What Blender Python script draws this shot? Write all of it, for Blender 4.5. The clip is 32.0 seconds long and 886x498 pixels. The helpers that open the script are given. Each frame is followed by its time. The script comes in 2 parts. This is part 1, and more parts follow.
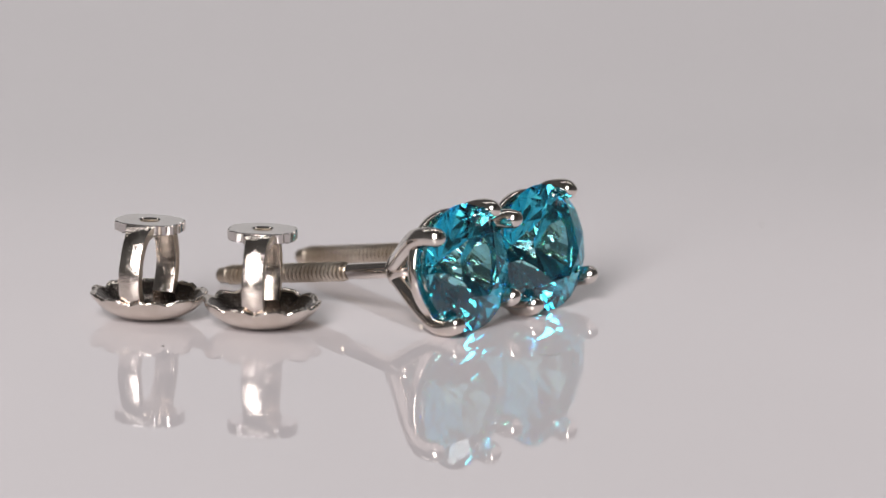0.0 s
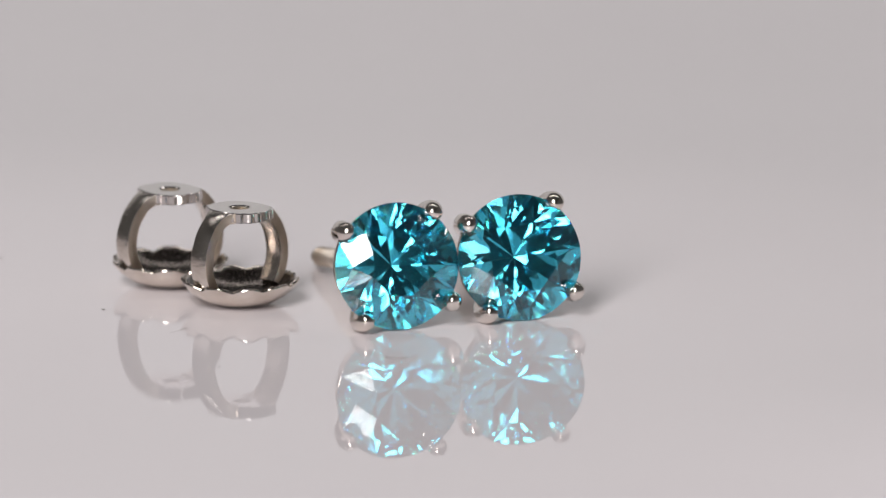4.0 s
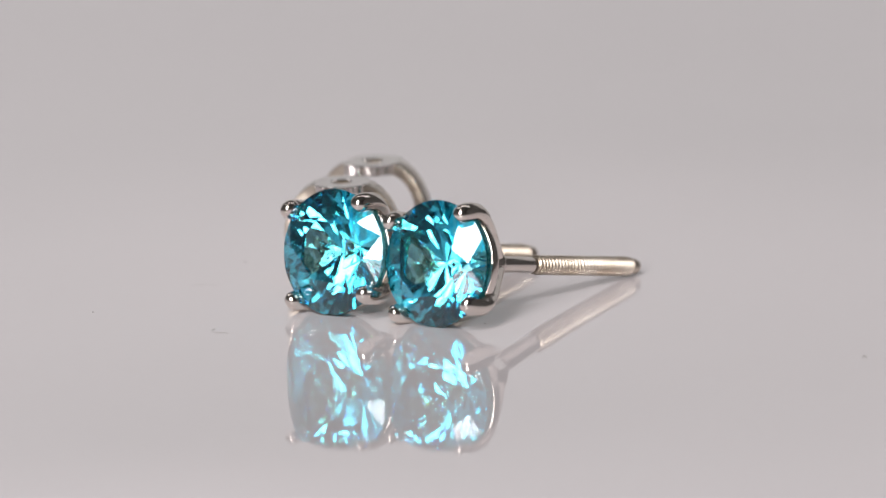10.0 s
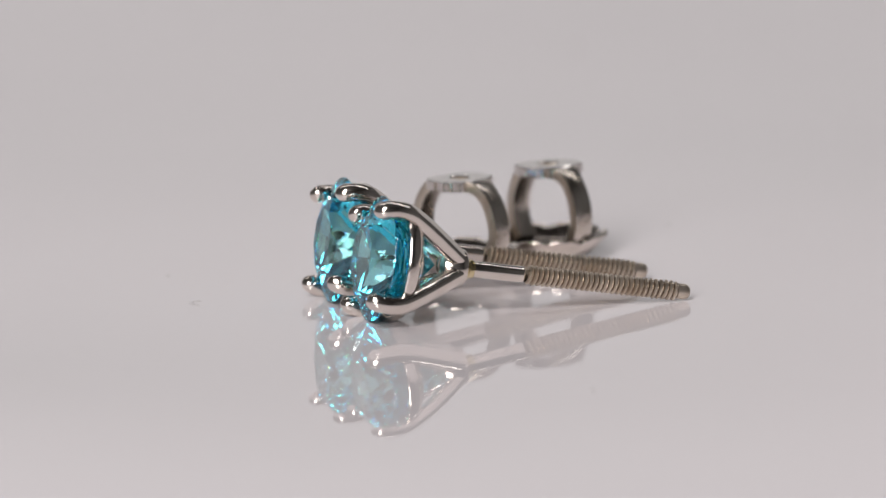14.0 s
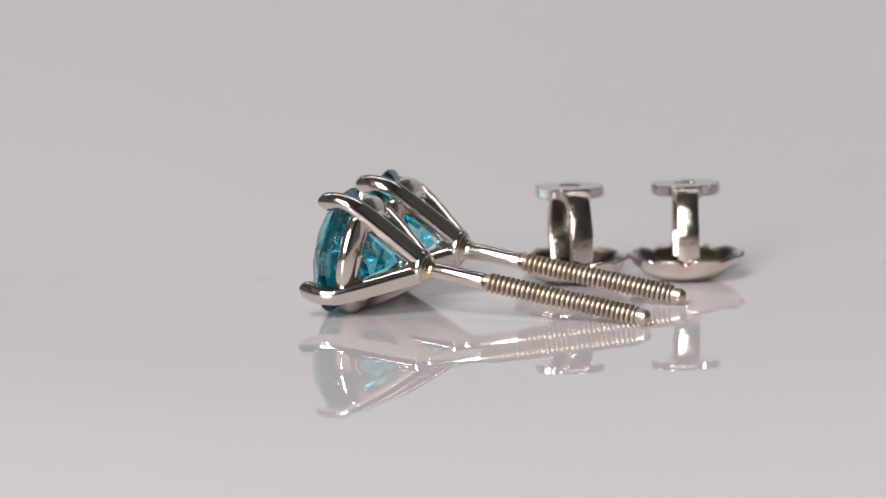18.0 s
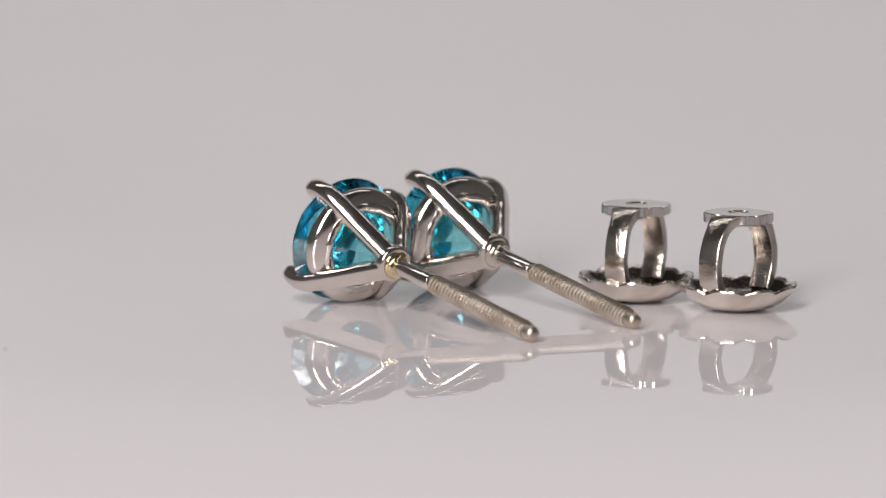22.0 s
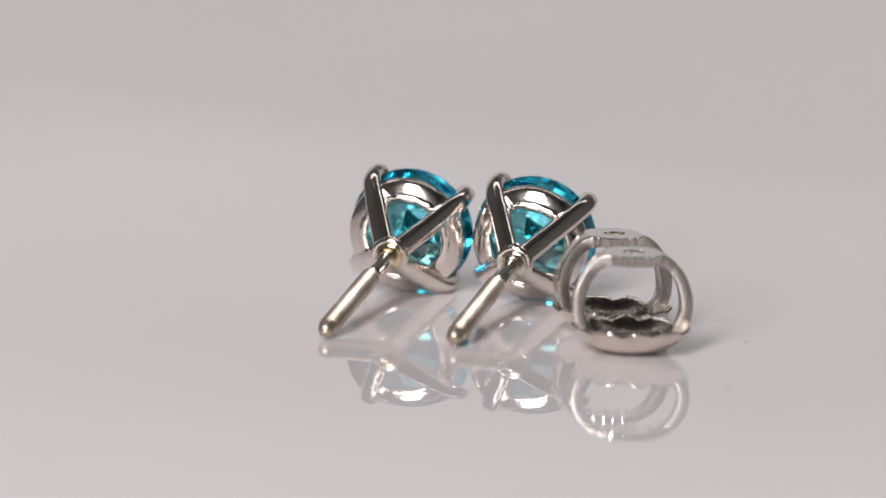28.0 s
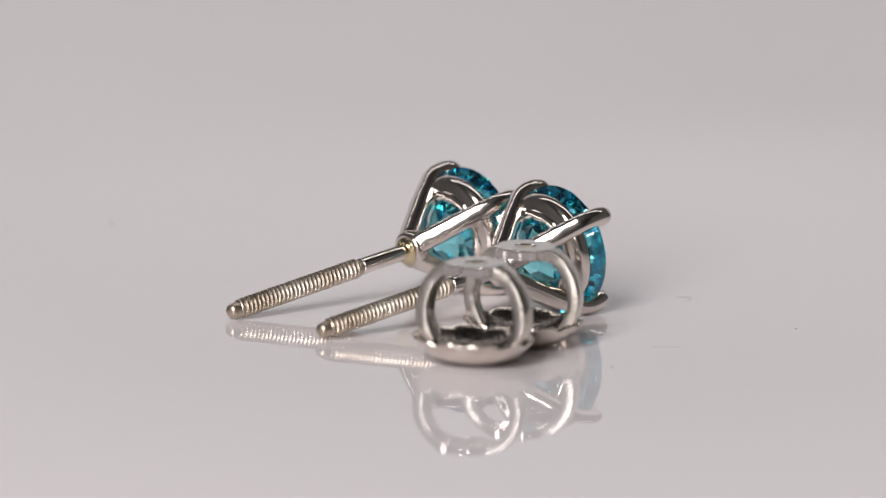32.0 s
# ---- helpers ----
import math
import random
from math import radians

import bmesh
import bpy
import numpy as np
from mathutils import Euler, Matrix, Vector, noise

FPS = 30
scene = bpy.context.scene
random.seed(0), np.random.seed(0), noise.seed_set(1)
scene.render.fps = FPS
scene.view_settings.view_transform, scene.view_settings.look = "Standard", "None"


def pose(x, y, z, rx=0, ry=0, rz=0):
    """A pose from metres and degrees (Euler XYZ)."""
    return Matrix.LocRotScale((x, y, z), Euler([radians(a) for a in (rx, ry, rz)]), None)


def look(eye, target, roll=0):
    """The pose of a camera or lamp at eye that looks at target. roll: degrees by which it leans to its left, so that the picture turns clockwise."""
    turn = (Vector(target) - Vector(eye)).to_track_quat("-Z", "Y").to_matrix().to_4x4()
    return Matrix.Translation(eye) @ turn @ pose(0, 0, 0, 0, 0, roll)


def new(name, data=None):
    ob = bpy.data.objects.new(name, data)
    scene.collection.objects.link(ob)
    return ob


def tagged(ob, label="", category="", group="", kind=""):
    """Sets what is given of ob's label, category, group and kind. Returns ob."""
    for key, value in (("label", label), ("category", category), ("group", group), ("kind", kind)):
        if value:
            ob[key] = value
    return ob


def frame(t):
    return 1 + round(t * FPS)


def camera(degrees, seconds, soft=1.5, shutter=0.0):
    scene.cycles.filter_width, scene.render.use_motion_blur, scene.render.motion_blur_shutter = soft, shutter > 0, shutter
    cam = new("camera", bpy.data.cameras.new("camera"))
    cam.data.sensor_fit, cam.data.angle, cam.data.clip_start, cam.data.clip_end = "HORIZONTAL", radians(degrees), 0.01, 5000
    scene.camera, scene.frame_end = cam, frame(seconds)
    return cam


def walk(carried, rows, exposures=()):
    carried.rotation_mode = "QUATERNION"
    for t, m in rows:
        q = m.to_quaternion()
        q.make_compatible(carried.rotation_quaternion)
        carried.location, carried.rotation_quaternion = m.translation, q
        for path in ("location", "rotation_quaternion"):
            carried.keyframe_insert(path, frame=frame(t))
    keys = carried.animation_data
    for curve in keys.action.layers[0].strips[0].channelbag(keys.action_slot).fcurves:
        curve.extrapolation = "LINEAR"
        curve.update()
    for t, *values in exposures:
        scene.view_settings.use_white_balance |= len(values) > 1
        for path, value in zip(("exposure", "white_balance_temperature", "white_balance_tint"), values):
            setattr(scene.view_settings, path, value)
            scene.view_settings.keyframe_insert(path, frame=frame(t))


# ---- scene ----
MM = 0.001
SECONDS = 32.0

# ---- camera: a long macro lens on a tripod, standing still ----
cam = camera(5.118, SECONDS, soft=1.35)
AIM = Vector((0.0, 0.0, 2.70 * MM))
PITCH = radians(10.211)
AWAY = 507.9 * MM
EYE = AIM + Vector((0, -math.cos(PITCH), math.sin(PITCH))) * AWAY
walk(cam, [(0.0, look(EYE, AIM, 0.28)), (SECONDS, look(EYE, AIM, 0.28))],
     exposures=[(0.0, -0.20), (10.0, -0.20), (17.0, -0.11), (26.0, -0.14), (SECONDS, -0.17)])
scene.cycles.max_bounces, scene.cycles.glossy_bounces, scene.cycles.transmission_bounces = 14, 7, 10
cam.data.dof.use_dof = True
cam.data.dof.focus_distance = AWAY - 2.5 * MM
cam.data.dof.aperture_fstop = 46

# ---- light: a dim studio, one tall softbox beside the camera, a lit backdrop ----
world = bpy.data.worlds.new("studio_dark")
world.use_nodes = True
world.node_tree.nodes["Background"].inputs[0].default_value = (0.9, 0.93, 1.0, 1)
world.node_tree.nodes["Background"].inputs[1].default_value = 0.02
scene.world = world


def area(name, eye, target, width, height, watts, colour=(1, 1, 1)):
    data = bpy.data.lights.new(name, "AREA")
    data.shape, data.size, data.size_y = "RECTANGLE", width, height
    data.energy, data.color = watts, colour
    ob = new(name, data)
    ob.matrix_world = look(eye, target)
    return ob


def panel(name, bearing, height, away, width, tall, watts):
    """A lamp seen from the platter at a bearing (0 over the camera, positive to its right) and a height in degrees."""
    b, h = radians(bearing), radians(height)
    eye = Vector((math.sin(b) * math.cos(h), -math.cos(b) * math.cos(h), math.sin(h))) * away
    return area(name, eye, (0, 0, 0), width, tall, watts, (1.0, 0.962, 0.964))


panel("softbox", -19.5, 31, 0.90, 0.24, 0.68, 10.7)
area("backdrop_lamp", (0, 0.30, 0.78), (0, 0.735, 0.34), 1.3, 0.12, 3.0, (1.0, 0.962, 0.964))


# ---- materials ----
def node_material(name):
    m = bpy.data.materials.new(name)
    m.use_nodes = True
    nodes, links = m.node_tree.nodes, m.node_tree.links
    return m, nodes, links, nodes["Principled BSDF"]


def mottled(name, dark, light, metal, rough, spread, scale, bump=0.0, bump_scale=0.0, bump_depth=0.00002, ior=1.5):
    """A surface whose colour and roughness wander between two values at two sizes."""
    m, nodes, links, bsdf = node_material(name)
    place = nodes.new("ShaderNodeTexCoord")
    big = nodes.new("ShaderNodeTexNoise")
    big.inputs["Scale"].default_value, big.inputs["Detail"].default_value = scale, 6
    links.new(place.outputs["Object"], big.inputs["Vector"])
    ramp = nodes.new("ShaderNodeMix")
    ramp.data_type = "RGBA"
    ramp.inputs[6].default_value, ramp.inputs[7].default_value = (*dark, 1), (*light, 1)
    steep = nodes.new("ShaderNodeMapRange")
    steep.inputs[1].default_value, steep.inputs[2].default_value = 0.32, 0.68
    links.new(big.outputs["Fac"], steep.inputs[0])
    links.new(steep.outputs[0], ramp.inputs[0])
    links.new(ramp.outputs[2], bsdf.inputs["Base Color"])
    small = nodes.new("ShaderNodeTexNoise")
    small.inputs["Scale"].default_value, small.inputs["Detail"].default_value = scale * 6, 4
    links.new(place.outputs["Object"], small.inputs["Vector"])
    gloss = nodes.new("ShaderNodeMapRange")
    gloss.inputs[3].default_value, gloss.inputs[4].default_value = rough - spread, rough + spread
    links.new(small.outputs["Fac"], gloss.inputs[0])
    links.new(gloss.outputs[0], bsdf.inputs["Roughness"])
    bsdf.inputs["Metallic"].default_value = metal
    bsdf.inputs["IOR"].default_value = ior
    if bump:
        fine = nodes.new("ShaderNodeTexNoise")
        fine.inputs["Scale"].default_value, fine.inputs["Detail"].default_value = bump_scale, 8
        links.new(place.outputs["Object"], fine.inputs["Vector"])
        relief = nodes.new("ShaderNodeBump")
        relief.inputs["Strength"].default_value, relief.inputs["Distance"].default_value = bump, bump_depth
        links.new(fine.outputs["Fac"], relief.inputs["Height"])
        links.new(relief.outputs["Normal"], bsdf.inputs["Normal"])
    return m


GOLD = mottled("polished_white_gold", (0.70, 0.635, 0.58), (0.79, 0.735, 0.685), 1, 0.14, 0.04, 500, 0.25, 900, 0.00004)
STAMPED = mottled("stamped_white_gold", (0.60, 0.53, 0.465), (0.77, 0.715, 0.655), 1, 0.16, 0.05, 700, 0.9, 5500, 0.00003)
# cup inside: the dark ceiling's reflection is put into this metal's base colour
CUP_DARK_REFLECTION = mottled("white_gold_dark_reflection", (0.11, 0.096, 0.087), (0.18, 0.158, 0.144), 1, 0.26, 0.06, 900, 0.2, 5000, 0.00001)
DULLED = mottled("dulled_white_gold", (0.44, 0.355, 0.265), (0.72, 0.65, 0.565), 1, 0.38, 0.08, 420, 0.5, 9000, 0.000015)
DARK_GROOVE = mottled("dark_thread_groove", (0.20, 0.15, 0.105), (0.46, 0.39, 0.31), 1, 0.36, 0.08, 600)
PLATE = mottled("bright_rolled_white_gold", (0.74, 0.70, 0.67), (0.80, 0.765, 0.735), 1, 0.08, 0.03, 500, 0.2, 900, 0.00002)
SOLDER_YELLOW = mottled("yellow_solder", (0.62, 0.50, 0.26), (0.74, 0.65, 0.45), 1, 0.18, 0.06, 1500, 0.3, 2500, 0.00004)
SOLDER_PALE = mottled("pale_solder", (0.62, 0.56, 0.46), (0.74, 0.70, 0.62), 1, 0.18, 0.06, 1500, 0.3, 2500, 0.00004)
PLATTER = mottled("glossy_white_acrylic", (0.795, 0.75, 0.765), (0.815, 0.77, 0.785), 0, 0.006, 0.003, 20, ior=1.49)
BACKDROP = mottled("matt_white_paper", (0.70, 0.70, 0.70), (0.76, 0.76, 0.76), 0, 0.8, 0.05, 8, 0.1, 300, 0.0002)
DIM_WALL = mottled("dim_studio_wall", (0.10, 0.10, 0.10), (0.14, 0.14, 0.14), 0, 0.8, 0.05, 2)
BLACK_WALL = mottled("dark_studio_wall", (0.045, 0.045, 0.045), (0.065, 0.065, 0.065), 0, 0.8, 0.05, 2)
GREY_WALL = mottled("grey_studio_wall", (0.10, 0.10, 0.10), (0.13, 0.13, 0.13), 0, 0.8, 0.05, 2)
TABLE = mottled("grey_table_laminate", (0.40, 0.40, 0.40), (0.47, 0.47, 0.47), 0, 0.5, 0.08, 10)
LINT = mottled("grey_lint", (0.16, 0.15, 0.14), (0.32, 0.29, 0.27), 0, 0.8, 0.05, 3000)


def sheared():
    """The cut edge of the stamped strip: bright metal scored across its thickness."""
    m, nodes, links, bsdf = node_material("sheared_white_gold")
    place, parts = nodes.new("ShaderNodeTexCoord"), nodes.new("ShaderNodeSeparateXYZ")
    links.new(place.outputs["Object"], parts.inputs[0])
    drop, angle, score = nodes.new("ShaderNodeMath"), nodes.new("ShaderNodeMath"), nodes.new("ShaderNodeTexNoise")
    drop.operation, angle.operation = "SUBTRACT", "ARCTAN2"
    drop.inputs[1].default_value = 2.6 * MM
    links.new(parts.outputs[2], drop.inputs[0])
    links.new(drop.outputs[0], angle.inputs[0])
    links.new(parts.outputs[0], angle.inputs[1])
    score.noise_dimensions = "1D"
    score.inputs["Scale"].default_value, score.inputs["Detail"].default_value = 26, 5
    links.new(angle.outputs[0], score.inputs["W"])
    grain = nodes.new("ShaderNodeTexNoise")
    grain.inputs["Scale"].default_value, grain.inputs["Detail"].default_value = 3500, 5
    links.new(place.outputs["Object"], grain.inputs["Vector"])
    height = nodes.new("ShaderNodeMath")
    height.operation = "ADD"
    links.new(score.outputs["Fac"], height.inputs[0])
    links.new(grain.outputs["Fac"], height.inputs[1])
    relief = nodes.new("ShaderNodeBump")
    relief.inputs["Strength"].default_value, relief.inputs["Distance"].default_value = 0.6, 0.00004
    links.new(height.outputs[0], relief.inputs["Height"])
    links.new(relief.outputs["Normal"], bsdf.inputs["Normal"])
    tone = nodes.new("ShaderNodeMix")
    tone.data_type = "RGBA"
    tone.inputs[6].default_value, tone.inputs[7].default_value = (0.40, 0.36, 0.32, 1), (0.64, 0.60, 0.56, 1)
    links.new(grain.outputs["Fac"], tone.inputs[0])
    links.new(tone.outputs[2], bsdf.inputs["Base Color"])
    bsdf.inputs["Metallic"].default_value, bsdf.inputs["Roughness"].default_value = 1, 0.30
    return m


SHEARED = sheared()


def gem_material():
    """Blue zircon: a clear stone of high refractive index that splits the light's colours a little."""
    m, nodes, links, bsdf = node_material("blue_zircon")
    nodes.remove(bsdf)
    split = []
    for colour, index in (((0.52, 0.855, 0.805, 1), 1.930), ((0.10, 0.105, 0, 1), 1.924), ((0, 0, 0.195, 1), 1.937)):
        clear = nodes.new("ShaderNodeBsdfRefraction")
        clear.inputs["Color"].default_value = colour
        clear.inputs["Roughness"].default_value = 0.045
        clear.inputs["IOR"].default_value = index
        split.append(clear)
    first, second = nodes.new("ShaderNodeAddShader"), nodes.new("ShaderNodeAddShader")
    links.new(split[0].outputs[0], first.inputs[0])
    links.new(split[1].outputs[0], first.inputs[1])
    links.new(first.outputs[0], second.inputs[0])
    links.new(split[2].outputs[0], second.inputs[1])
    shine = nodes.new("ShaderNodeBsdfGlossy")
    shine.inputs["Roughness"].default_value = 0.06
    edge = nodes.new("ShaderNodeFresnel")
    edge.inputs["IOR"].default_value = 1.93
    deep = nodes.new("ShaderNodeMix")
    deep.data_type = "RGBA"
    deep.inputs[6].default_value, deep.inputs[7].default_value = (1, 1, 1, 1), (0.45, 0.882, 0.973, 1)
    links.new(edge.outputs[0], deep.inputs[0])
    links.new(deep.outputs[2], shine.inputs["Color"])
    mix = nodes.new("ShaderNodeMixShader")
    links.new(edge.outputs[0], mix.inputs[0])
    links.new(second.outputs[0], mix.inputs[1])
    links.new(shine.outputs[0], mix.inputs[2])
    links.new(mix.outputs[0], nodes["Material Output"].inputs["Surface"])
    return m


ZIRCON = gem_material()


# ---- mesh helpers ----
def part(name, bm, material, parent=None, label="", smooth=True, crease=None):
    """One bmesh, in millimetres, as one mesh object under its thing."""
    bmesh.ops.scale(bm, vec=(MM, MM, MM), verts=bm.verts)
    bmesh.ops.recalc_face_normals(bm, faces=bm.faces)
    me = bpy.data.meshes.new(name)
    for f in bm.faces:
        f.smooth = smooth
    if smooth and crease:
        for e in bm.edges:
            if len(e.link_faces) == 2 and e.calc_face_angle(0) > radians(crease):
                e.smooth = False
    bm.to_mesh(me)
    bm.free()
    me.materials.append(material)
    ob = new(name, me)
    ob.parent = parent
    if label:
        ob["label"] = label
    return ob


def thing(name, label, category, group=""):
    return tagged(new(name), label, category, group)


def skin(bm, rings, closed_ends=True, loop=False):
    """Joins rings of equal vertex counts into a tube."""
    rows = [[bm.verts.new(p) for p in ring] for ring in rings]
    n = len(rows[0])
    pairs = list(zip(rows, rows[1:])) + ([(rows[-1], rows[0])] if loop else [])
    for a, b in pairs:
        for i in range(n):
            bm.faces.new((a[i], a[(i + 1) % n], b[(i + 1) % n], b[i]))
    if closed_ends and not loop:
        bm.faces.new(rows[0][::-1])
        bm.faces.new(rows[-1])
    return rows


def lathe(bm, profile, n=48):
    """Turns (radius, height) pairs about z; a radius of 0 closes the end."""
    rings = [[(max(r, 1e-4) * math.cos(2 * math.pi * i / n), max(r, 1e-4) * math.sin(2 * math.pi * i / n), z) for i in range(n)] for r, z in profile]
    return skin(bm, rings)


def spline(points, steps):
    """Catmull-Rom through points of any dimension."""
    p = [points[0]] + list(points) + [points[-1]]
    res = []
    for k in range(1, len(p) - 2):
        for s in range(steps):
            t = s / steps
            res.append(tuple(0.5 * (2 * b + (c - a) * t + (2 * a - 5 * b + 4 * c - d) * t * t + (3 * b - a - 3 * c + d) * t ** 3)
                             for a, b, c, d in zip(p[k - 1], p[k], p[k + 1], p[k + 2])))
    res.append(tuple(points[-1]))
    return res


# ---- the gem ----
GEM_R, CROWN, GIRDLE, PAVILION = 3.23, 0.80, 0.10, 3.05


def brilliant(TABLE_R, mid_r, join_r, squeeze):
    """A round brilliant cut, girdle at z = 0, table up; squeeze narrows the table across x."""
    bm = bmesh.new()
    R, top, low = GEM_R, GIRDLE / 2, -GIRDLE / 2
    step, half = 2 * math.pi / 8, math.pi / 8
    at = lambda r, a, z: Vector((r * math.cos(a), r * math.sin(a), z))
    cache = {}

    def v(p):
        key = tuple(round(c, 4) for c in p)
        if key not in cache:
            cache[key] = bm.verts.new(p)
        return cache[key]

    def face(ps):
        vs = []
        for p in ps:
            w = v(p)
            if w not in vs:
                vs.append(w)
        if len(vs) > 2:
            bm.faces.new(vs)

    def on_plane(a, b, c, r, ang):
        n = (b - a).cross(c - a)
        x, y = r * math.cos(ang), r * math.sin(ang)
        return Vector((x, y, a.z - (n.x * (x - a.x) + n.y * (y - a.y)) / n.z))

    slope = CROWN / (R - TABLE_R)
    mid_z = top + CROWN - (mid_r * math.cos(half) - TABLE_R) * slope
    steep = (PAVILION - 0.02) / R
    join_z = low - PAVILION + join_r * math.cos(half) * steep
    culet = Vector((0, 0, low - PAVILION))
    face([at(TABLE_R, k * step, top + CROWN) for k in range(8)])
    crown_edge, pav_edge = [], []
    for k in range(8):
        a = k * step
        T, G = at(TABLE_R, a, top + CROWN), at(R, a, top)
        Mp, Mm = at(mid_r, a + half, mid_z), at(mid_r, a - half, mid_z)
        face([T, Mm, G, Mp])
        face([T, Mp, at(TABLE_R, a + step, top + CROWN)])
        J, Jm = at(join_r, a + half, join_z), at(join_r, a - half, join_z)
        H = at(R, a, low)
        face([culet, J, H, Jm])
        n = 5
        for s in (0, 1):
            a0 = a + s * half
            ends = (at(R, a, top), at(R, a + half, top)) if s == 0 else (at(R, a + half, top), at(R, a + step, top))
            arc = [on_plane(Mp, *ends, R, a0 + half * i / n) for i in range(n + 1)]
            face([Mp] + arc)
            lends = (at(R, a, low), at(R, a + half, low)) if s == 0 else (at(R, a + half, low), at(R, a + step, low))
            larc = [on_plane(J, *lends, R, a0 + half * i / n) for i in range(n + 1)]
            face([J] + larc[::-1])
            for i in range(n):
                face([arc[i], larc[i], larc[i + 1], arc[i + 1]])
    for w in bm.verts:
        if w.co.z > top + CROWN - 1e-4:
            w.co.x *= squeeze
    return bm


# ---- the ear studs: z runs along the post towards the table of the stone, 0 at the prong tips ----
def prong(angle, seed):
    rng = random.Random(seed)
    path = spline([(3.05, -0.08, 0.32), (3.20, -0.23, 0.45), (3.34, -0.55, 0.485), (3.41, -1.05, 0.465), (3.30, -1.65, 0.465), (2.85, -2.35, 0.485),
                   (2.0, -3.40, 0.51), (1.15, -4.40, 0.52), (0.48, -5.20, 0.52)], 4)
    bm = bmesh.new()
    rings, n = [], 24
    c, s = math.cos(angle), math.sin(angle)
    for k, (r, z, w) in enumerate(path):
        r2, z2, _ = path[min(k + 1, len(path) - 1)]
        r1, z1, _ = path[max(k - 1, 0)]
        d = Vector((r2 - r1, z2 - z1)).normalized()
        out = Vector((-d.y, d.x))
        w *= 1 + 0.02 * rng.uniform(-1, 1)
        ring = []
        for i in range(n):
            t = 2 * math.pi * i / n
            flat = min(1.0, max(0.0, (k - 9) / 10))
            q = 1 - 0.32 * flat
            u = w * math.copysign(abs(math.cos(t)) ** q, math.cos(t)) * (1 - 0.12 * flat)
            v = w * 1.04 * math.copysign(abs(math.sin(t)) ** q, math.sin(t))
            rr, zz = r + out.x * u, z + out.y * u
            ring.append((rr * c - v * s, rr * s + v * c, zz))
        rings.append(ring)
    # rounded tip
    r, z, w = path[0]
    cap = Vector((sum(p[0] for p in rings[0]) / n, sum(p[1] for p in rings[0]) / n, sum(p[2] for p in rings[0]) / n))
    lead = []
    for f, g in ((0.10, 0.145), (0.62, 0.10)):
        lead.append([tuple(cap + (Vector(p) - cap) * f + Vector((-c * 0.02, -s * 0.02, g))) for p in rings[0]])
    skin(bm, lead + rings)
    return bm


def gallery_ring():
    bm = bmesh.new()
    n = 96
    rings = []
    for i in range(n):
        a = 2 * math.pi * i / n
        ring = []
        for j in range(24):
            t = 2 * math.pi * j / 24
            u = 0.47 * math.copysign(abs(math.cos(t)) ** 0.7, math.cos(t))
            v = 0.36 * math.copysign(abs(math.sin(t)) ** 0.7, math.sin(t))
            r, z = 2.58 + u, -2.14 + v + u * 0.42
            ring.append((r * math.cos(a), r * math.sin(a), z))
        rings.append(ring)
    skin(bm, rings, loop=True)
    # the lumpy bearing inside it, on which the stone sits
    rings = []
    for i in range(n):
        a = 2 * math.pi * i / n
        ring = []
        for j in range(12):
            t = 2 * math.pi * j / 12
            lump = 1 + 0.34 * noise.noise(Vector((math.cos(a) * 3.2, math.sin(a) * 3.2, math.cos(t)))) + 0.12 * noise.noise(Vector((math.cos(a) * 8, math.sin(a) * 8, math.sin(t))))
            r, z = 2.15 + 0.29 * lump * math.cos(t), -2.44 + 0.27 * lump * math.sin(t)
            ring.append((r * math.cos(a), r * math.sin(a), z))
        rings.append(ring)
    skin(bm, rings, loop=True)
    return bm


def post_shank():
    bm = bmesh.new()
    lathe(bm, [(0, -5.3), (0.41, -5.3), (0.425, -5.5), (0.425, -8.62), (0.41, -8.68), (0, -8.7)], 32)
    return bm


def post_thread():
    """A screw thread of 0.27 mm pitch with a rounded nose: a worn ridge wound about a core."""
    bm = bmesh.new()
    n, pitch, start, end, steps = 40, 0.27, -8.62, -17.24, 8
    turns = int((start - end) / pitch)
    total = turns * n
    rows = []
    for i in range(total + n + 1):
        a = 2 * math.pi * i / n
        z = start - pitch * i / n
        fade = min(1, i / n, max(0.0, (total - i) / n))
        wob = 1 + 0.06 * noise.noise(Vector((math.cos(a), math.sin(a), z * 1.5)) * 1.3) + 0.12 * noise.noise(Vector((math.cos(a) * 7, math.sin(a) * 7, z * 11.0)))
        row = []
        for k in range(steps):
            wave = min(1.0, 1.45 * (1 - abs(2 * k / steps - 1)))
            rad = 0.365 + 0.145 * fade * wob * wave
            row.append(bm.verts.new((rad * math.cos(a), rad * math.sin(a), z - pitch * k / steps)))
        rows.append(row)
    for i in range(total):
        for k in range(steps - 1):
            bm.faces.new((rows[i][k], rows[i + 1][k], rows[i + 1][k + 1], rows[i][k + 1]))
        bm.faces.new((rows[i][-1], rows[i + 1][-1], rows[i + n + 1][0], rows[i + n][0]))
    # the lowest faces of each turn, along the groove, take a darker brown metal
    bm.faces.ensure_lookup_table()
    for i, f in enumerate(bm.faces):
        f.material_index = 1 if i % steps in (0, steps - 1) else 0
    # blunt rounded nose
    lathe(bm, [(0.0, -17.0), (0.395, -17.0), (0.40, -17.34), (0.385, -17.46), (0.34, -17.56), (0.25, -17.64), (0.13, -17.69), (0.0, -17.70)], 28)
    return bm


def collar():
    bm = bmesh.new()
    lathe(bm, spline([(0, -4.10), (0.60, -4.20), (0.84, -4.60), (0.96, -5.02), (0.98, -5.28), (0.93, -5.46), (0.80, -5.54), (0.62, -5.52), (0, -5.48)], 4), 32)
    return bm


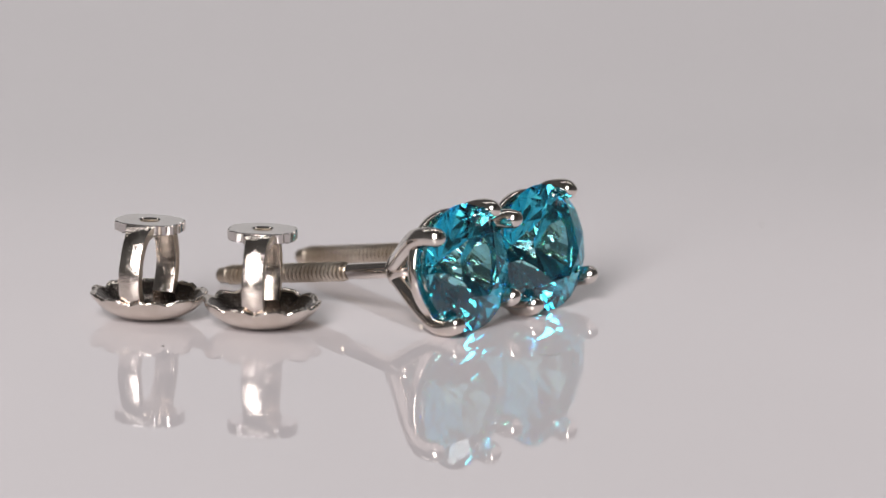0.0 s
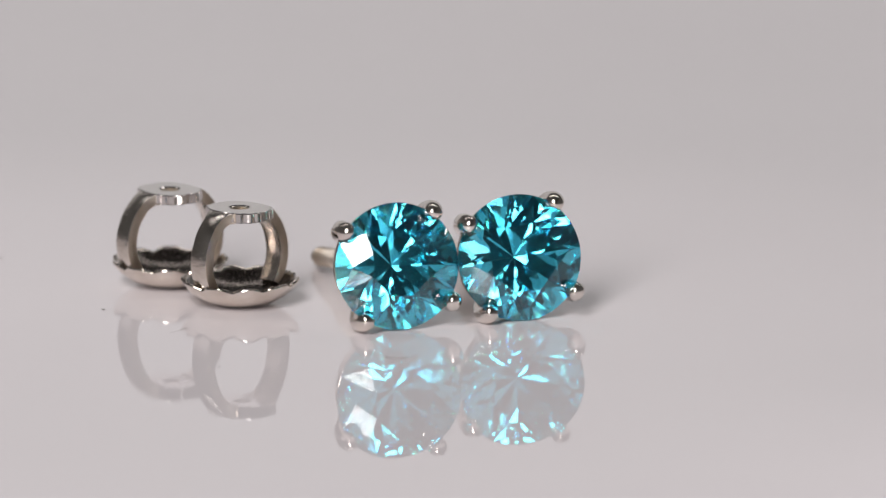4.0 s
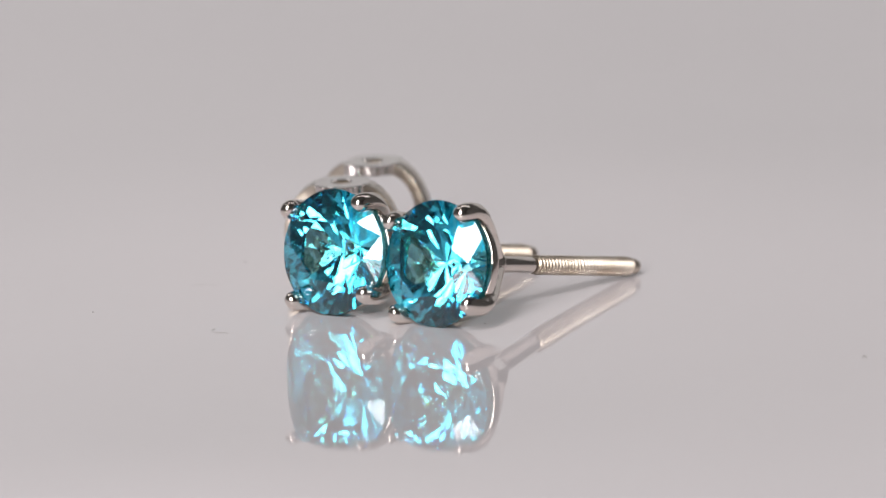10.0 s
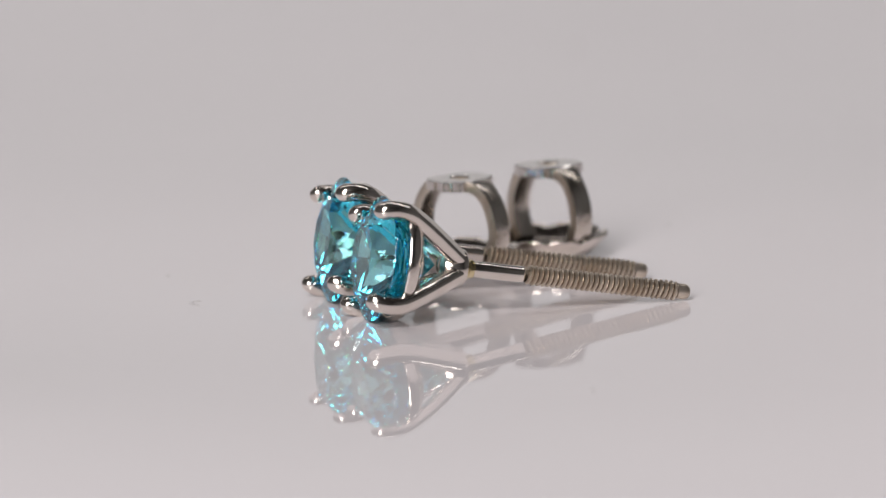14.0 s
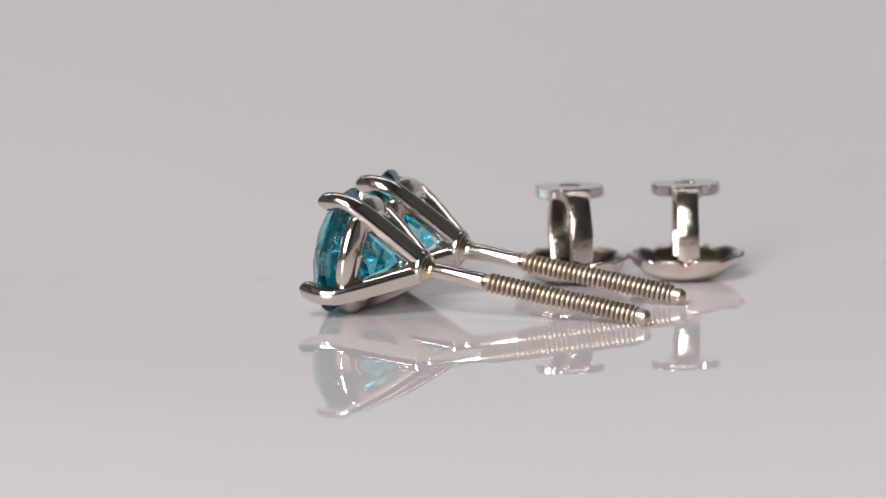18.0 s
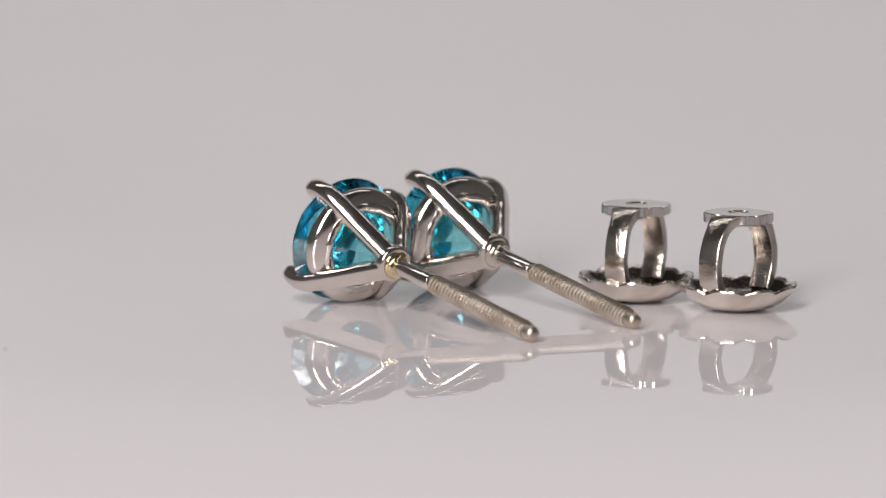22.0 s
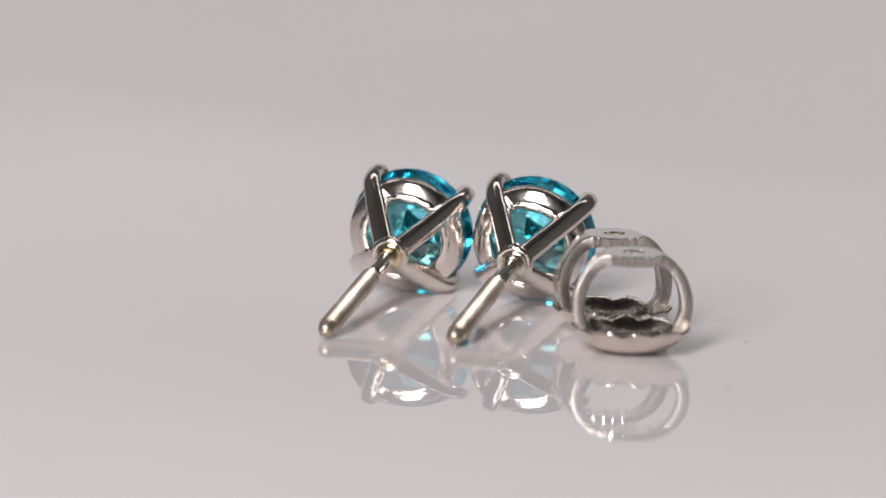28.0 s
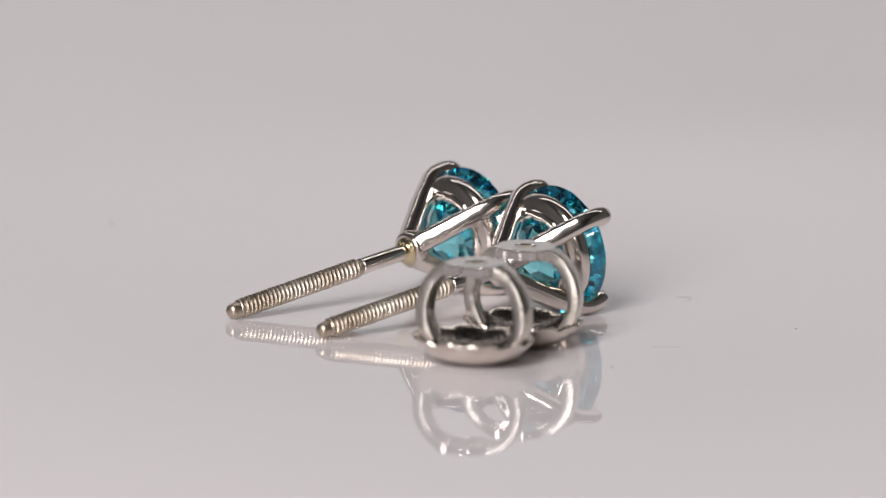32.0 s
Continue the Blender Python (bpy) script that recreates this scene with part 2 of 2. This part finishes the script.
def solder_fillet():
    bm = bmesh.new()
    lathe(bm, spline([(0, -5.35), (0.72, -5.38), (0.74, -5.52), (0.68, -5.62), (0.58, -5.66), (0.49, -5.78), (0.43, -6.0), (0, -6.0)], 3), 32)
    for v in bm.verts:
        v.co += Vector((noise.noise(v.co * 1.9), noise.noise(v.co * 1.9 + Vector((7, 0, 0))), noise.noise(v.co * 2.2))) * 0.05
    return bm


def ear_stud(label, solder, seed, cut, turned):
    stud = thing("ear_stud", label, "earring", "pair of ear studs")
    gem = part("gemstone", brilliant(*cut), ZIRCON, stud, "round brilliant-cut sky-blue zircon", smooth=False)
    gem.location = (0, 0, -(CROWN + GIRDLE / 2 + 0.02) * MM)
    gem.rotation_euler = (0, 0, radians(turned))
    for k in range(4):
        part("prong", prong(radians(45 + 90 * k), seed * 4 + k), GOLD, stud)
    part("gallery_ring", gallery_ring(), GOLD, stud)
    part("collar", collar(), GOLD, stud)
    part("solder_fillet", solder_fillet(), solder, stud, "yellowish solder seam" if solder is SOLDER_YELLOW else "pale solder seam")
    shank = part("post", post_shank(), GOLD, stud, "smooth round white-metal post")
    thread = part("screw_thread", post_thread(), DULLED, shank, "finely threaded post end", crease=45)
    thread.data.materials.append(DARK_GROOVE)
    return stud


# ---- the screw backs: z up, 0 where the cup stands ----
def scalloped_cup(seed):
    """A shallow stamped dish whose rim is pinched into petals."""
    rng = random.Random(seed)
    bm = bmesh.new()
    n, petals = 260, 10
    prof_out = [(0.0, 0.0), (0.7, 0.0), (1.3, 0.06), (1.9, 0.24), (2.35, 0.49), (2.58, 0.68), (2.74, 0.84), (2.86, 0.99), (2.95, 1.12), (3.0, 1.22), (2.98, 1.29)]
    prof_in = [(2.91, 1.325), (2.82, 1.30), (2.71, 1.19), (2.54, 1.02), (2.30, 0.80), (1.90, 0.55), (1.3, 0.35), (0.6, 0.28), (0.0, 0.28)]
    shift = [rng.uniform(-0.12, 0.12) for _ in range(petals)]
    deep = [rng.uniform(0.7, 1.2) for _ in range(petals)]
    rings = []
    for k, (r, z) in enumerate(prof_out + prof_in):
        ring = []
        high = min(1.0, max(0.0, (r - 2.05) / 0.90))
        for i in range(n):
            a = 2 * math.pi * i / n
            pinch = 0.0
            for j in range(petals):
                d = abs(((i / n * petals - j - shift[j] + petals / 2) % petals) - petals / 2)
                pinch = max(pinch, deep[j] * max(0.0, 1 - d / (0.08 + 0.24 * high)))
            rough = noise.noise(Vector((math.cos(a) * 5, math.sin(a) * 5, seed * 3.0))) + 0.6 * noise.noise(Vector((math.cos(a) * 14, math.sin(a) * 14, seed))) + 0.35 * noise.noise(Vector((math.cos(a) * 34, math.sin(a) * 34, k * 0.4)))
            zz = z + high * (-0.20 * pinch + 0.07 + 0.05 * rough)
            rr = max(r, 1e-3) - high * (0.20 * pinch - 0.05 - 0.03 * rough)
            ring.append((rr * math.cos(a), rr * math.sin(a), zz))
        rings.append(ring)
    rows = skin(bm, rings)
    # inside faces take the metal with the dark reflection painted in
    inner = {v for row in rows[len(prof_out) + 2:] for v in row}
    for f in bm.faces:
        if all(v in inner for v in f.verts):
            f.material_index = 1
    return bm


def strip(path, width, thick):
    """A bent flat strip in the xz plane: rows of (x, z), width along y."""
    bm = bmesh.new()
    rings = []
    for k, (x, z) in enumerate(path):
        x2, z2 = path[min(k + 1, len(path) - 1)]
        x1, z1 = path[max(k - 1, 0)]
        d = Vector((x2 - x1, z2 - z1)).normalized()
        nx, nz = -d.y, d.x
        wear = noise.noise(Vector((x * 1.6, z * 1.6, 0.3))), noise.noise(Vector((x * 4, z * 4, 5.0)))
        flare = 0.30 * math.exp(-(k / 7) ** 2)
        t, w, b, c = thick / 2 * (1 + 0.02 * wear[0]), width / 2 * (1 + 0.03 * wear[0] + 0.012 * wear[1]) + flare, 0.08, 0.022
        sect = [(t, -w + b), (t, w - b), (t - c, w - c), (t - b, w), (-t + b, w), (-t + c, w - c),
                (-t, w - b), (-t, -w + b), (-t + c, -w + c), (-t + b, -w), (t - b, -w), (t - c, -w + c)]
        rings.append([(x + nx * u, v, z + nz * u) for u, v in sect])
    skin(bm, rings)
    bm.normal_update()
    for f in bm.faces:
        f.material_index = 0 if abs(f.normal.y) < 0.8 else 1 if f.calc_center_median().y > 0 else 2
    return bm


def top_plate(seed):
    """The drilled plate, its two free sides cut in teeth."""
    bm = bmesh.new()
    n, R = 240, 1.77
    rng = random.Random(seed)
    cuts = [(a + half + rng.uniform(-3, 3), rng.uniform(0.07, 0.15), rng.uniform(4.5, 8.0)) for half in (0, 180) for a in (36, 54, 72, 90, 108, 126, 144)]
    def edge(a):
        deg = math.degrees(a) % 360
        groove = max(deep * max(0.0, 1 - abs(deg - at) / wide) for at, deep, wide in cuts)
        return (abs(math.cos(a) / 1.43) ** 2.7 + abs(math.sin(a) / R) ** 2.7) ** (-1 / 2.7) - groove
    outer = [edge(2 * math.pi * i / n) for i in range(n)]
    def ring(f, z):
        return [(outer[i] * f * math.cos(2 * math.pi * i / n), outer[i] * f * math.sin(2 * math.pi * i / n), z) for i in range(n)]
    def hole(r, z):
        return [(r * math.cos(2 * math.pi * i / n), r * math.sin(2 * math.pi * i / n), z) for i in range(n)]
    skin(bm, [hole(0.49, 4.53), ring(0.97, 4.53), ring(1, 4.57), ring(1, 5.01), ring(0.97, 5.05), hole(0.60, 5.05), hole(0.54, 4.99), hole(0.49, 4.96)], loop=True)
    return bm


def hole_thread():
    bm = bmesh.new()
    rings = []
    for k in range(9):
        r = 0.50 if k % 2 == 0 else 0.43
        rings.append([(r * math.cos(2 * math.pi * i / 32), r * math.sin(2 * math.pi * i / 32), 4.99 - k * 0.055) for i in range(32)])
    skin(bm, rings, closed_ends=False)
    return bm


LEG = spline([(1.10, 4.745), (1.50, 4.665), (1.96, 4.31), (2.38, 3.74), (2.64, 3.05), (2.72, 2.40), (2.64, 1.80), (2.40, 1.25), (2.19, 0.82)], 6)


def screw_back(seed):
    back = thing("earring_back", "stamped white-metal screw back with a scalloped cup", "earring back", "pair of earring backs")
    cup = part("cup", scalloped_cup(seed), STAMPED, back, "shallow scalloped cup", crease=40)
    cup.data.materials.append(CUP_DARK_REFLECTION)
    for s in (1, -1):
        leg = part("leg", strip([(x * s, z) for x, z in LEG], 1.12, 0.58), STAMPED, back, crease=22)
        leg.data.materials.append(SHEARED)
        leg.data.materials.append(DULLED)
    plate = part("top_plate", top_plate(seed), PLATE, back, "drilled plate with toothed edges", crease=30)
    part("hole_thread", hole_thread(), DULLED, plate, crease=30)
    return back


# ---- the setting ----
def slab(name, lo, hi, material, label=""):
    bm = bmesh.new()
    bmesh.ops.create_cube(bm, size=1)
    for v in bm.verts:
        v.co = [(lo[i] if v.co[i] < 0 else hi[i]) for i in range(3)]
    bmesh.ops.scale(bm, vec=(1000, 1000, 1000), verts=bm.verts)
    ob = part(name, bm, material, None, label, smooth=False)
    return tagged(ob, label, name.split("_")[0], kind="structure")


slab("table", (-0.72, -0.95, -0.09), (0.72, 0.66, -0.05), TABLE, "plain grey table top under the turntable")
slab("wall_back", (-0.75, 0.75, -0.9), (0.75, 0.80, 0.85), GREY_WALL, "plain grey studio wall")
slab("backdrop", (-0.75, 0.735, -0.9), (0.75, 0.745, 0.42), BACKDROP, "plain pale paper backdrop behind the turntable")
slab("wall_front", (-0.75, -1.05, -0.9), (0.75, -1.0, 0.85), DIM_WALL, "plain dim studio wall")
slab("wall_west", (-0.80, -1.05, -0.9), (-0.75, 0.80, 0.85), GREY_WALL, "plain grey studio wall")
slab("wall_east", (0.75, -1.05, -0.9), (0.80, 0.80, 0.85), GREY_WALL, "plain grey studio wall")
slab("ceiling", (-0.80, -1.05, 0.85), (0.80, 0.80, 0.90), BLACK_WALL, "dark studio ceiling")
slab("floor", (-0.80, -1.05, -0.95), (0.80, 0.80, -0.9), BLACK_WALL, "dark studio floor")

PLATTER_R = 150.0


# gentle warp of the acrylic sheet, as a polynomial of x^i y^(d-i) over 30 mm, flattening outwards, with one low swell
WARP = [-0.313, 0.535, 0.695, 0.466, -0.439, 0.233, -0.137, -0.053, -0.369, -0.072, -0.155, 0.012, -0.12, 0.099, -0.137]


def relief(x, y):
    r = math.hypot(x, y)
    k = 1 / (1 + (r / 60) ** 4) ** 0.25
    u, v = x * k / 30, y * k / 30
    terms = [u ** i * v ** (d - i) for d in range(5) for i in range(d + 1)]
    out, side = 0.389 * x - 0.921 * y - 52, 0.921 * x + 0.389 * y
    swell = 0.48 * math.exp(-(out / 14) ** 2 / 2 - (side / 10) ** 2 / 2)
    return sum(a * b for a, b in zip(WARP, terms)) + swell


def slope(x, y):
    e = 0.5
    return Vector((-(relief(x + e, y) - relief(x - e, y)) / (2 * e), -(relief(x, y + e) - relief(x, y - e)) / (2 * e), 1)).normalized()


def platter():
    bm = bmesh.new()
    n, R = 256, PLATTER_R
    ring = lambda r, f: [(r * math.cos(2 * math.pi * i / n), r * math.sin(2 * math.pi * i / n), f(r * math.cos(2 * math.pi * i / n), r * math.sin(2 * math.pi * i / n))) for i in range(n)]
    rings = [ring(0.2, lambda x, y: -6.0), ring(R - 0.5, lambda x, y: -6.0), ring(R, lambda x, y: -5.5), ring(R, lambda x, y: relief(x, y) - 0.5)]
    rings += [ring(r, relief) for r in (R - 0.5, R - 8, R - 20, R - 36, R - 54, 82, 72, 64, 58)]
    rings += [ring(56 - 1.0 * k, relief) for k in range(56)] + [ring(0.2, relief)]
    skin(bm, rings)
    return bm


turntable = thing("turntable", "glossy white acrylic turntable platter with fine dust", "turntable")
part("platter", platter(), PLATTER, turntable)


def foot():
    bm = bmesh.new()
    lathe(bm, [(0, -50), (60, -50), (60, -10), (40, -5.8), (0, -5.8)], 64)
    return bm


part("base", foot(), TABLE, turntable)


# ---- where the things lie on the platter at the reference turn ----
def along(tip, centre, roll):
    """The pose of a stud whose prong tips lie round centre and whose post ends at tip."""
    z = (Vector(centre) - Vector(tip)).normalized()
    x = Vector((0, 0, 1)).cross(z).normalized()
    y = z.cross(x)
    m = Matrix((x, y, z)).transposed().to_4x4() @ Matrix.Rotation(radians(roll), 4, "Z")
    at = Vector(centre) + z * 0.5
    return Matrix.Translation(at * MM) @ m


def seated(x, y, high, rz):
    """The pose of a back whose plate centre is over (x, y), standing square on the platter."""
    n = slope(x, y)
    foot_x, foot_y = x - n.x * high, y - n.y * high
    m = Vector((0, 0, 1)).rotation_difference(n).to_matrix().to_4x4()
    return Matrix.Translation(Vector((foot_x, foot_y, relief(foot_x, foot_y))) * MM) @ m @ pose(0, 0, 0, 0, 0, rz)


stud_a = ear_stud("white-gold four-prong ear stud with a sky-blue stone, pale solder", SOLDER_PALE, 0, (1.62, 2.42, 1.35, 0.93), 11)
stud_b = ear_stud("white-gold four-prong ear stud with a sky-blue stone, yellowish solder", SOLDER_YELLOW, 1, (1.82, 2.52, 1.30, 1.0), 18)
back_p = screw_back(1)
back_q = screw_back(2)


# ---- dust on the platter ----
def speck(radius, seed):
    rng = random.Random(seed)
    bm = bmesh.new()
    bmesh.ops.create_icosphere(bm, subdivisions=2, radius=1)
    for v in bm.verts:
        v.co *= 1 + 0.3 * rng.uniform(-1, 1)
        v.co = Vector((v.co.x * radius * 1.4, v.co.y * radius * 0.8, v.co.z * radius * 0.35))
    return bm


def fibre(points, thick):
    bm = bmesh.new()
    path = spline(points, 5)
    rings = []
    for k, (x, y, z) in enumerate(path):
        x2, y2, _ = path[min(k + 1, len(path) - 1)]
        x1, y1, _ = path[max(k - 1, 0)]
        d = Vector((x2 - x1, y2 - y1)).normalized()
        rings.append([(x - d.y * thick * math.cos(a), y + d.x * thick * math.cos(a), z + thick * math.sin(a)) for a in (0, 1.05, 2.1, 3.14, 4.19, 5.24)])
    skin(bm, rings)
    return bm


DUST = []
for k, (x, y, r, rz) in enumerate([(4.65, -2.87, 0.08, 20), (-14.9, -10.1, 0.10, 80), (26.7, -1.5, 0.15, 0), (-16.5, 5.13, 0.13, 160), (-18.1, 19.0, 0.14, 40),
                                   (-55.0, -43.0, 0.30, 30), (-88.0, 39.0, 0.36, 0)]):
    mote = tagged(part("dust_speck", speck(r * 0.5, k), LINT), "tiny grey speck of dust on the glossy platter", "dust speck", "dust on the platter")
    DUST.append((mote, pose(x * MM, y * MM, (relief(x, y) + r * 0.15) * MM, 0, 0, rz)))
for x, y, shape, thick in [(-5.9, -11.4, [(-0.55, 0.45, 0.03), (-0.45, 0.05, 0.04), (-0.10, -0.30, 0.06), (0.30, -0.25, 0.05), (0.60, 0.05, 0.03)], 0.009),
                           (-14.3, -1.1, [(-0.6, -0.5, 0.02), (-0.1, -0.15, 0.03), (0.2, 0.2, 0.03), (0.6, 0.5, 0.02)], 0.004)]:
    hair = tagged(part("lint_fibre", fibre(shape, thick), LINT), "fine curled fibre of grey lint on the platter", "lint", "dust on the platter")
    DUST.append((hair, pose(x * MM, y * MM, (relief(x, y) + 0.01) * MM)))

PLACES = [
    (turntable, Matrix.Identity(4)),
    (stud_a, along((-2.86, 11.87, 0.42), (-3.79, -4.805, 2.83), 10.5)),
    (stud_b, along((3.77, 12.08, 0.44), (2.73, -4.895, 2.955), 11.8)),
    (back_p, seated(-11.57, 9.83, 5.05, 17.7)),
    (back_q, seated(-9.51, 4.18, 5.05, 27.9)),
]


# ---- motion: all that lies on the platter turns with it ----
def turn(t):
    return 53.524 - 8.8491 * t - 0.00847 * t * t + 0.000418 * t ** 3


def jolt(t):
    """Three brief nudges early in the shot."""
    return sum(size * math.exp(-((t - at) / wide) ** 2) for at, size, wide in ((0.5, 0.12, 0.2), (2.0, 0.26, 0.13), (3.5, 0.09, 0.4))) * MM


def creep(t):
    """The platter wanders a fraction of a millimetre sideways on its bearing."""
    return (-4.584 - 2.167 * t + 0.78395 * t ** 2 - 0.074875 * t ** 3 + 0.0027464 * t ** 4 - 0.0000341 * t ** 5) / 34.5 * MM + jolt(t)


def motions():
    times = sorted([0.5 * k for k in range(int(SECONDS * 2) + 1)] + [0.25, 0.75, 1.7, 1.8, 1.9, 2.1, 2.2, 2.3])
    for ob, place in PLACES + DUST:
        walk(ob, [(t, Matrix.Translation((creep(t), 0, 0)) @ Matrix.Rotation(radians(turn(t)), 4, "Z") @ place) for t in times])


motions()
